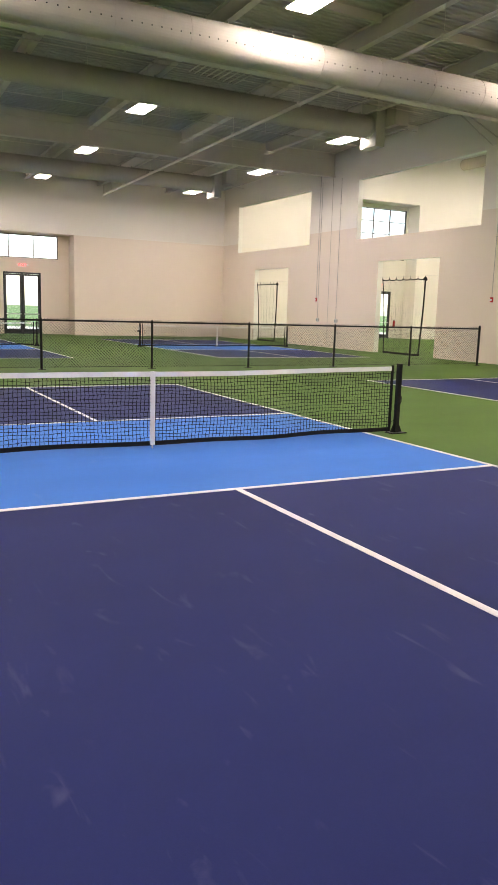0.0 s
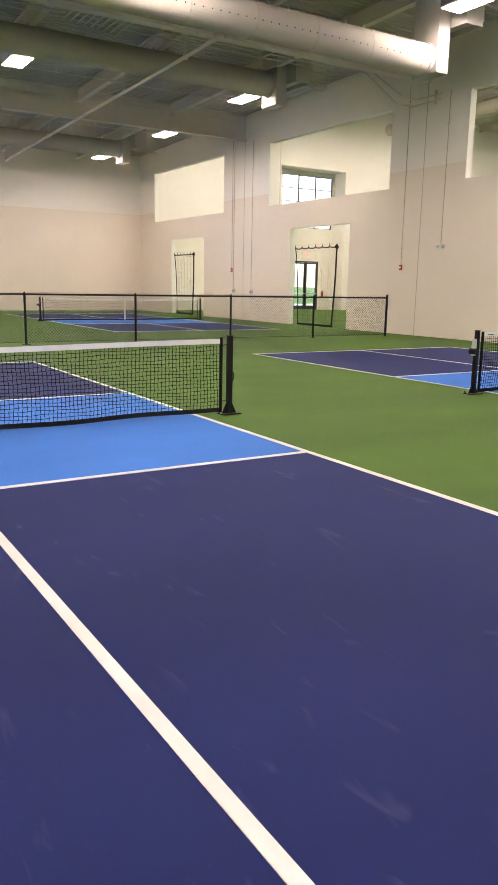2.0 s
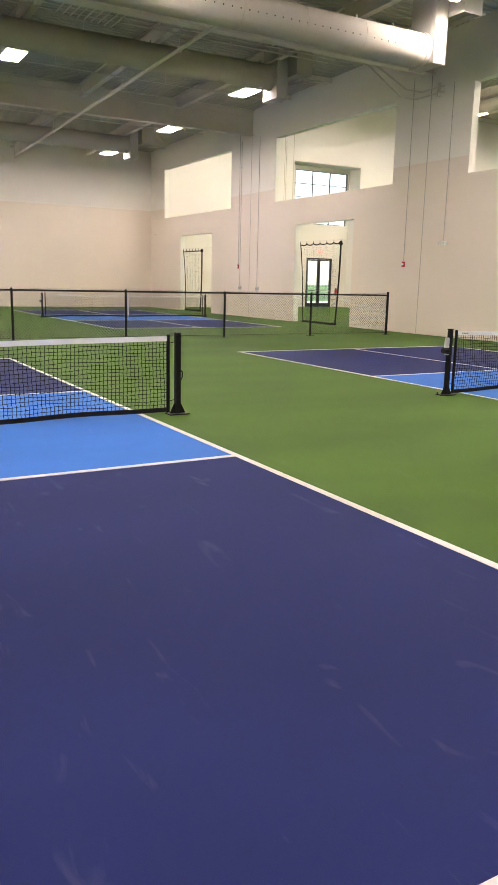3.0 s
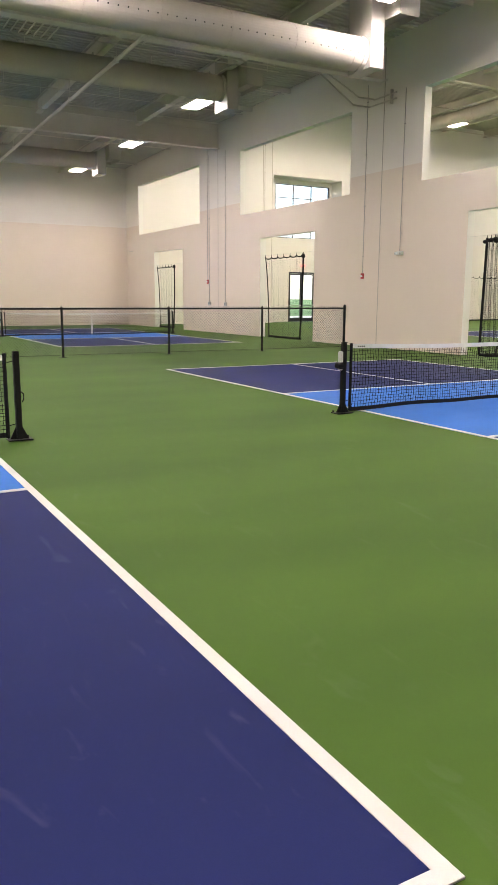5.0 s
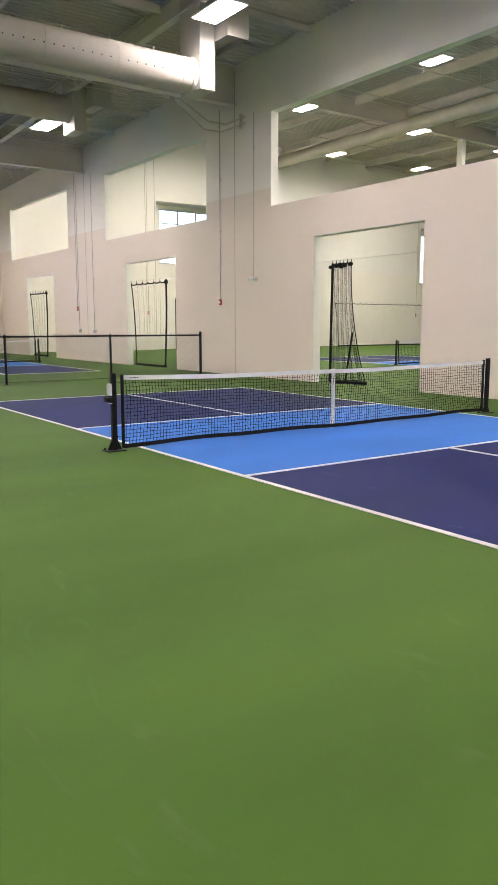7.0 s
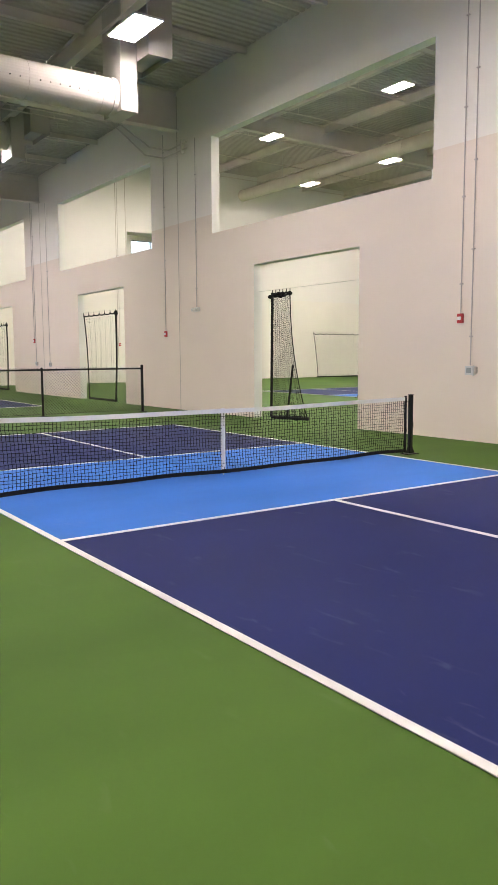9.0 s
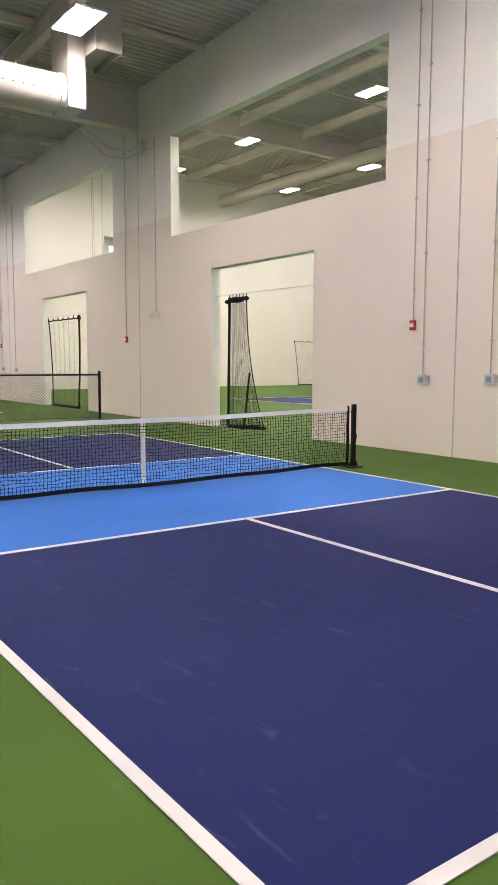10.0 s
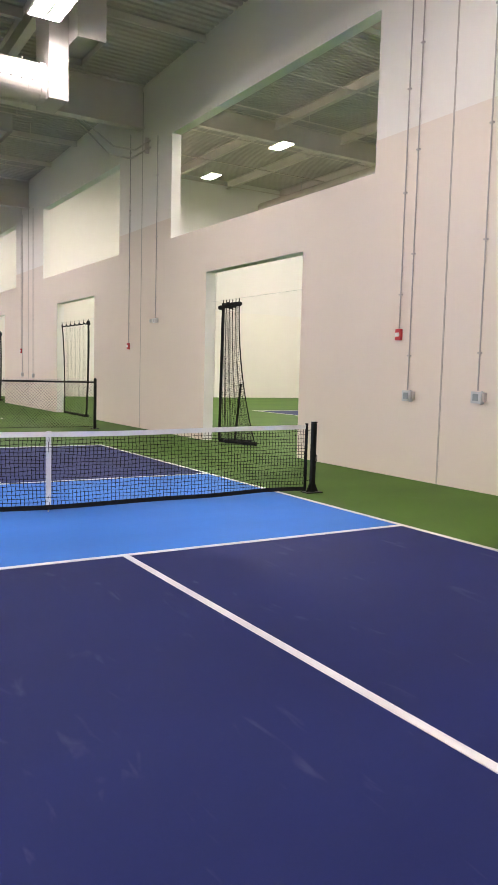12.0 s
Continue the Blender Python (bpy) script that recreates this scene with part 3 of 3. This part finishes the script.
# ---- air ducts ----
def air_duct(x0, y, z, r, end, box_low, upper, holed=False):
    d = thing("air_duct", (end, y, z), "cream-painted round air duct under the roof ending in a square plenum", "duct", "air ducts")
    L = x0 - end
    body = rod((L, 0, 0), (-0.02, 0, 0), r, 40)
    part("duct_body", body, DUCT, d, "long round duct body", smooth=False)
    x = -0.35
    while x > L:
        k = bmesh.new()
        bmesh.ops.create_cone(k, cap_ends=True, segments=40, radius1=r + 0.007, radius2=r + 0.007, depth=0.035, matrix=Matrix.Translation((x, 0, 0)) @ Matrix.Rotation(radians(90), 4, "Y"))
        part("seam_band", k, DUCT, d)
        x -= 1.55
    if holed:
        holes_ = bmesh.new()
        x = -0.3
        cy, cz = math.cos(radians(-168)) * r, math.sin(radians(-168)) * r
        while x > max(L, -14):
            add_rod(holes_, (x, cy * 0.97, cz * 0.97), (x, cy * 1.012, cz * 1.012), 0.015, 8)
            x -= 0.2
        tagged(part("air_holes", holes_, HOLE, d, "row of small dark air holes"), kind="stuff")
    x = -0.4
    while x > max(L, -14):
        clip = bmesh.new()
        add_box(clip, x - 0.015, x + 0.015, -0.015, 0.015, r - 0.004, r + 0.075)
        part("hanger_clip", clip, DUCTBOX, d)
        x -= 0.52
    top = deck_z(y) - z
    part("plenum", box(-0.02, 0.36, -0.44, 0.42, box_low - z, top - 0.02, 0.008), DUCTBOX, d, "square sheet-metal plenum")
    col = bmesh.new()
    bmesh.ops.create_cone(col, cap_ends=True, segments=40, radius1=r + 0.02, radius2=r + 0.02, depth=0.1, matrix=Matrix.Translation((-0.07, 0, 0)) @ Matrix.Rotation(radians(90), 4, "Y"))
    part("collar", col, DUCTBOX, d)
    if upper:
        ub = bmesh.new()
        u0 = upper - z
        for q in ((0.362, 0.92, -0.94, -0.92, u0, top), (0.362, 0.92, 0.38, 0.40, u0, top), (0.362, 0.382, -0.92, 0.38, u0, top), (0.90, 0.92, -0.92, 0.38, u0, top), (0.382, 0.90, -0.92, 0.38, u0 + 0.12, u0 + 0.14)):
            add_box(ub, *q)
        part("return_air_box", ub, DUCTBOX, d, "open-bottomed sheet-metal box")
    return d


air_duct(WEST + 0.3, 9.36, 6.96, 0.365, 9.98, 6.60, 7.63, True)
air_duct(WEST + 0.3, 16.38, 7.78, 0.365, 10.0, 7.12, 7.75)
air_duct(WEST + 0.3, 29.16, 7.52, 0.365, 10.07, 6.92, 7.5)
rd = thing("air_duct", (30.15, 33.6, 11.3), "pale round air duct under the second hall's roof", "duct", "air ducts")
part("duct_body", rod((0, 0, 0), (0, -40, 0), 0.34, 40), DUCT, rd)
for i in range(10):
    part("seam_band", rod((0, -1.5 - 3 * i, 0), (0, -1.55 - 3 * i, 0), 0.347, 40), DUCT, rd)
part("hanger", rod((0, -4, 0.33), (0, -4, 1.6), 0.012, 6), GALV, rd)
part("hanger", rod((0, -16, 0.33), (0, -16, 1.6), 0.012, 6), GALV, rd)


# ---- lamps ----
def high_bay(x, y, z, top, lit=PANEL):
    f = thing("high_bay_light", (x, y, z), "lit twin-panel LED high-bay light hung under the roof", "ceiling light", "high-bay lights")
    hs = bmesh.new()
    add_box(hs, -0.31, 0.31, -0.60, 0.60, 0.02, 0.06, 0.006)
    add_box(hs, -0.09, 0.09, -0.45, 0.45, 0.06, 0.12, 0.006)
    part("housing", hs, WHITEBOX, f, "white metal housing")
    for s in (-1, 1):
        part("diffuser", box(s * 0.145 - 0.12, s * 0.145 + 0.12, -0.56, 0.56, 0.004, 0.02), lit, f, "glowing white diffuser panel")
    part("divider", box(-0.022, 0.022, -0.58, 0.58, -0.004, 0.02, 0.004), GREYBOX, f)
    for s in (-1, 1):
        part("suspension_wire", rod((0, s * 0.5, 0.06), (0, s * 0.5, top - z), 0.004, 5), GALV, f)
    return f


for x in (-12.4, -5.0, 2.3, 9.68):
    for y, z in ((-12.0, 7.8), (-5.5, 7.8), (1.0, 7.8), (7.75, 7.45) if x < 9 else (7.72, 7.71), (17.45, 7.48), (23.5, 7.27), (30.45, 7.28)):
        high_bay(x, y, z, deck_z(y))
for x in (17.0, 24.5, 32.2, 39.5):
    for y in (0.0, 8.0, 15.2, 23.1, 29.6):
        high_bay(x, y, 11.5, HALL2_TOP, PANEL_2)

# ---- roof pipes ----
def pipe(name, pts, r, mat, label, hang=()):
    o = thing(name, pts[0], label, "pipe")
    base = Vector(pts[0])
    part("pipe_run", add_pipe(bmesh.new(), [Vector(p) - base for p in pts], r, 10), mat, o)
    for q in hang:
        q = Vector(q)
        h = bmesh.new()
        add_rod(h, q - base, Vector((q.x, q.y, deck_z(q.y) + 0.01)) - base, 0.008, 6)
        add_rod(h, q - base + Vector((0, 0, -r - 0.01)), q - base + Vector((0, 0, r + 0.02)), r * 1.25, 8)
        part("hanger", h, mat, o)
    return o


def main_z(y):
    return 7.36 - 0.019 * (y - 16.4)


pipe("sprinkler_main", [(5.8, -14.0, main_z(-14.0)), (5.8, 32.7, main_z(32.7))], 0.052, STEEL, "grey-painted sprinkler main pipe under the roof", [(5.8, y, main_z(y)) for y in (-9, -4, 0, 4.6, 8, 14, 18.2, 21.6, 26, 31.4)])
pipe("sprinkler_drop", [(5.8, 32.7, main_z(32.7)), (5.8, 32.7, main_z(32.7) + 0.55)], 0.03, STEEL, "short grey-painted riser at the end of the sprinkler main")
for y in (6.0, 9.8, 13.8, 17.9, 21.8, 25.7, 29.56, 33.7):
    o = thing("sprinkler_branch", (WX + WT + 0.2, y, 12.3), "thin pale-painted sprinkler branch pipe", "pipe", "second hall sprinkler pipes")
    part("pipe_run", rod((0, 0, 0), (EAST - WX - 1.0, 0, 0), 0.028, 8), STEEL, o)
    for x in (3.4, 7.2, 11.0, 14.6, 18.4, 22.0, 25.8, 29.6):
        h = rod((x, 0, 0.02), (x, 0, 0.57), 0.012, 6)
        add_rod(h, (x - 0.02, 0, 0), (x + 0.02, 0, 0), 0.04, 8)
        part("hanger", h, STEEL, o)
for y in (3.6, 6.6, 14.4, 17.3, 20.2, 22.9, 26.9, 31.0):
    z = deck_z(y) - 0.5
    pipe("sprinkler_branch", [(-18, y, z), (12.8, y, z)], 0.02, STEEL, "thin grey-painted sprinkler branch pipe", [(x, y, z) for x in (-10.5, -3.2, 0.6, 4.3, 8.1, 11.9)])
for y, dz in ((13.5, 0.15), (13.75, 0.15), (14.9, 0.12), (15.3, 0.12)):
    z = deck_z(y) - dz - 0.4
    pipe("roof_conduit", [(-15, y, z), (11.4, y, z)], 0.02, STEEL, "grey-painted conduit under the roof deck", [(x, y, z) for x in (-6, 0, 4, 8, 11)])
for k, (y, z) in enumerate(((13.35, 7.26), (13.6, 7.1))):
    pipe("wall_conduit_run", [(9.5, y + 0.9, 8.2), (12.35, y + 0.9, 8.1), (12.95, y, z), (WX - 0.06, y, z), (WX - 0.06, 12.35, z)], 0.022, STEEL, "bent pair of conduits running onto the wall")
strut = tagged(part("conduit_strut", box(WX - 0.10, WX - 0.002, 12.55, 12.6, 7.0, 7.38, 0.004), STEEL), "short painted strut carrying conduits on the wall", "bracket")

for i in range(9):
    x = 2.9 + 0.2 * i
    z = deck_z(14) - 0.62
    pipe("roof_conduit_stub", [(x, 13.4 + 0.05 * i, z), (x, 15.2 + 0.05 * i, z), (x + 0.14, 15.3 + 0.05 * i, z + 0.06)], 0.022, STEEL, "short bent conduit stub in a row under the roof")
for i, x in enumerate((0.9, 6.9, 8.7)):
    pipe("roof_conduit_stub", [(x, 13.3, deck_z(14) - 0.55), (x, 15.0, deck_z(15) - 0.5)], 0.025, STEEL, "short crosswise conduit under the roof")
for y in (4.4, 6.7, 9.6, 15.5, 18.2, 20.9):
    tagged(part("roof_angle", box(10.12, WX - 0.003, y - 0.04, y + 0.04, deck_z(y) - 0.16, deck_z(y) - 0.02), STEEL), "grey-painted steel angle under the deck", "beam", "roof angles", "structure")

# short cross bracing between purlins
for x0, x1, y in ((6.3, 9.9, 10.6), (2.6, 6.0, 10.6)):
    z = deck_z(y) - 0.12
    tagged(part("roof_angle", box(x0, x1, y - 0.06, y + 0.06, z - 0.1, z + 0.1), STEEL), "grey-painted steel angle under the deck", "beam", "roof angles", "structure")


# ---- wall devices ----
def conduit(y, z0, z1, dark=True):
    o = thing("wall_conduit", (WX, y, z0), "thin painted conduit running up the wall", "conduit", "wall conduits")
    part("tube", rod((-0.02, 0, 0), (-0.02, 0, z1 - z0), 0.011, 8), CONDUIT if dark else STEEL, o)
    z = 0.5
    while z < z1 - z0:
        part("clip", box(-0.036, -0.003, -0.03, 0.03, z, z + 0.02), CONDUIT, o)
        z += 1.5
    return o


def alarm(y, z):
    o = thing("fire_alarm_pull_station", (WX, y, z), "small red fire alarm pull station on the wall", "fire alarm", "fire alarms")
    part("back_box", box(-0.05, -0.002, -0.06, 0.06, -0.085, 0.085, 0.006), RED, o)
    part("pull_handle", box(-0.068, -0.05, -0.04, 0.04, -0.03, 0.03, 0.005), TAPE, o, "white pull handle")
    return o


def thermostat(y, z):
    o = thing("thermostat", (WX, y, z), "grey thermostat in a clear guard on the wall", "thermostat", "thermostats")
    part("base_box", box(-0.035, -0.002, -0.11, 0.11, -0.08, 0.08, 0.006), GREYBOX, o)
    part("display", box(-0.043, -0.035, -0.03, 0.07, -0.045, 0.05, 0.003), LCD, o, "grey display")
    part("guard", box(-0.065, -0.035, -0.105, -0.085, -0.09, 0.09, 0.004), GREYBOX, o)
    part("junction_box", box(-0.06, -0.002, -0.15, -0.112, -0.05, 0.07, 0.005), CONDUIT, o)
    return o


def emergency_light(y, z):
    o = thing("emergency_light", (WX, y, z), "white twin-head emergency light on the wall", "emergency light")
    part("housing", box(-0.07, -0.002, -0.13, 0.13, -0.06, 0.05, 0.012), WHITEBOX, o)
    for s in (-1, 1):
        hd = rod((-0.07, s * 0.08, 0.0), (-0.13, s * 0.1, -0.02), 0.045, 14)
        lamp = part("lamp_head", hd, WHITEBOX, o)
        part("lens", rod((-0.13, s * 0.1, -0.02), (-0.134, s * 0.1, -0.021), 0.038, 14), GREYBOX, lamp)
    return o


for y in (3.0, 13.72, 24.78):
    alarm(y, 2.17)
    conduit(y, 2.26, 7.75 if y > 5 else 8.9)
for y, z in ((2.76, 1.25), (1.40, 1.28), (24.62, 1.24), (23.1, 1.22)):
    thermostat(y, z)
    conduit(y, z + 0.09, 7.4 if y > 5 else 8.9)
emergency_light(11.95, 2.79)
conduit(11.98, 2.84, 7.3)
for x in (22.27, 45.26):
    for o in (alarm(0.0, 2.2), conduit(0.0, 2.28, 12.3)):
        o.location = (x, FY, o.location.z)
        o.rotation_euler = (0, 0, radians(90))
tagged(part("wall_speck_plate", box(WX - 0.2, WX - 0.002, 34.0, 34.06, 3.9, 3.93, 0.004), STEEL), "tiny metal bracket high on the wall", "bracket")


def exit_sign(x, z):
    o = thing("exit_sign", (x, BACK, z), "white exit sign with red glowing letters above a door", "exit sign", "exit signs")
    part("housing", box(-0.2, 0.2, -0.06, -0.002, -0.1, 0.1, 0.01), WHITEBOX, o)
    cu = bpy.data.curves.new("exit_letters", "FONT")
    cu.body, cu.size, cu.align_x, cu.align_y, cu.extrude = "EXIT", 0.2, "CENTER", "CENTER", 0.003
    tmp = new("letters_tmp", cu)
    me = bpy.data.meshes.new_from_object(tmp)
    bpy.data.objects.remove(tmp)
    lt = part("letters", me, EXIT, o, "red glowing letters")
    lt.matrix_local = pose(0, -0.064, 0, 90, 0, 0)
    for s in (-1, 1):
        part("lamp_head", rod((s * 0.26, -0.05, 0.02), (s * 0.26, -0.12, 0.0), 0.05, 12), WHITEBOX, o)


exit_sign(2.4, 3.58)
exit_sign(25.72, 3.5)


def fire_extinguisher(x, z):
    o = thing("fire_extinguisher", (x, BACK, z), "small red fire extinguisher hung on the wall beside the exit door", "fire extinguisher")
    body = rod((0, -0.1, -0.22), (0, -0.1, 0.14), 0.075, 20)
    add_rod(body, (0, -0.1, 0.14), (0, -0.1, 0.2), 0.075, 20, 0.03)
    part("cylinder", body, RED, o, "red cylinder")
    part("valve", box(-0.03, 0.03, -0.14, -0.07, 0.2, 0.26, 0.006), BLACK, o, "black valve and lever")
    part("hose", add_pipe(bmesh.new(), [(0.03, -0.1, 0.23), (0.09, -0.1, 0.18), (0.1, -0.1, -0.05)], 0.012), BLACK, o, "short black hose")
    part("bracket", box(-0.02, 0.02, -0.024, -0.002, -0.12, 0.22, 0.003), GALV, o)


fire_extinguisher(27.04, 0.98)
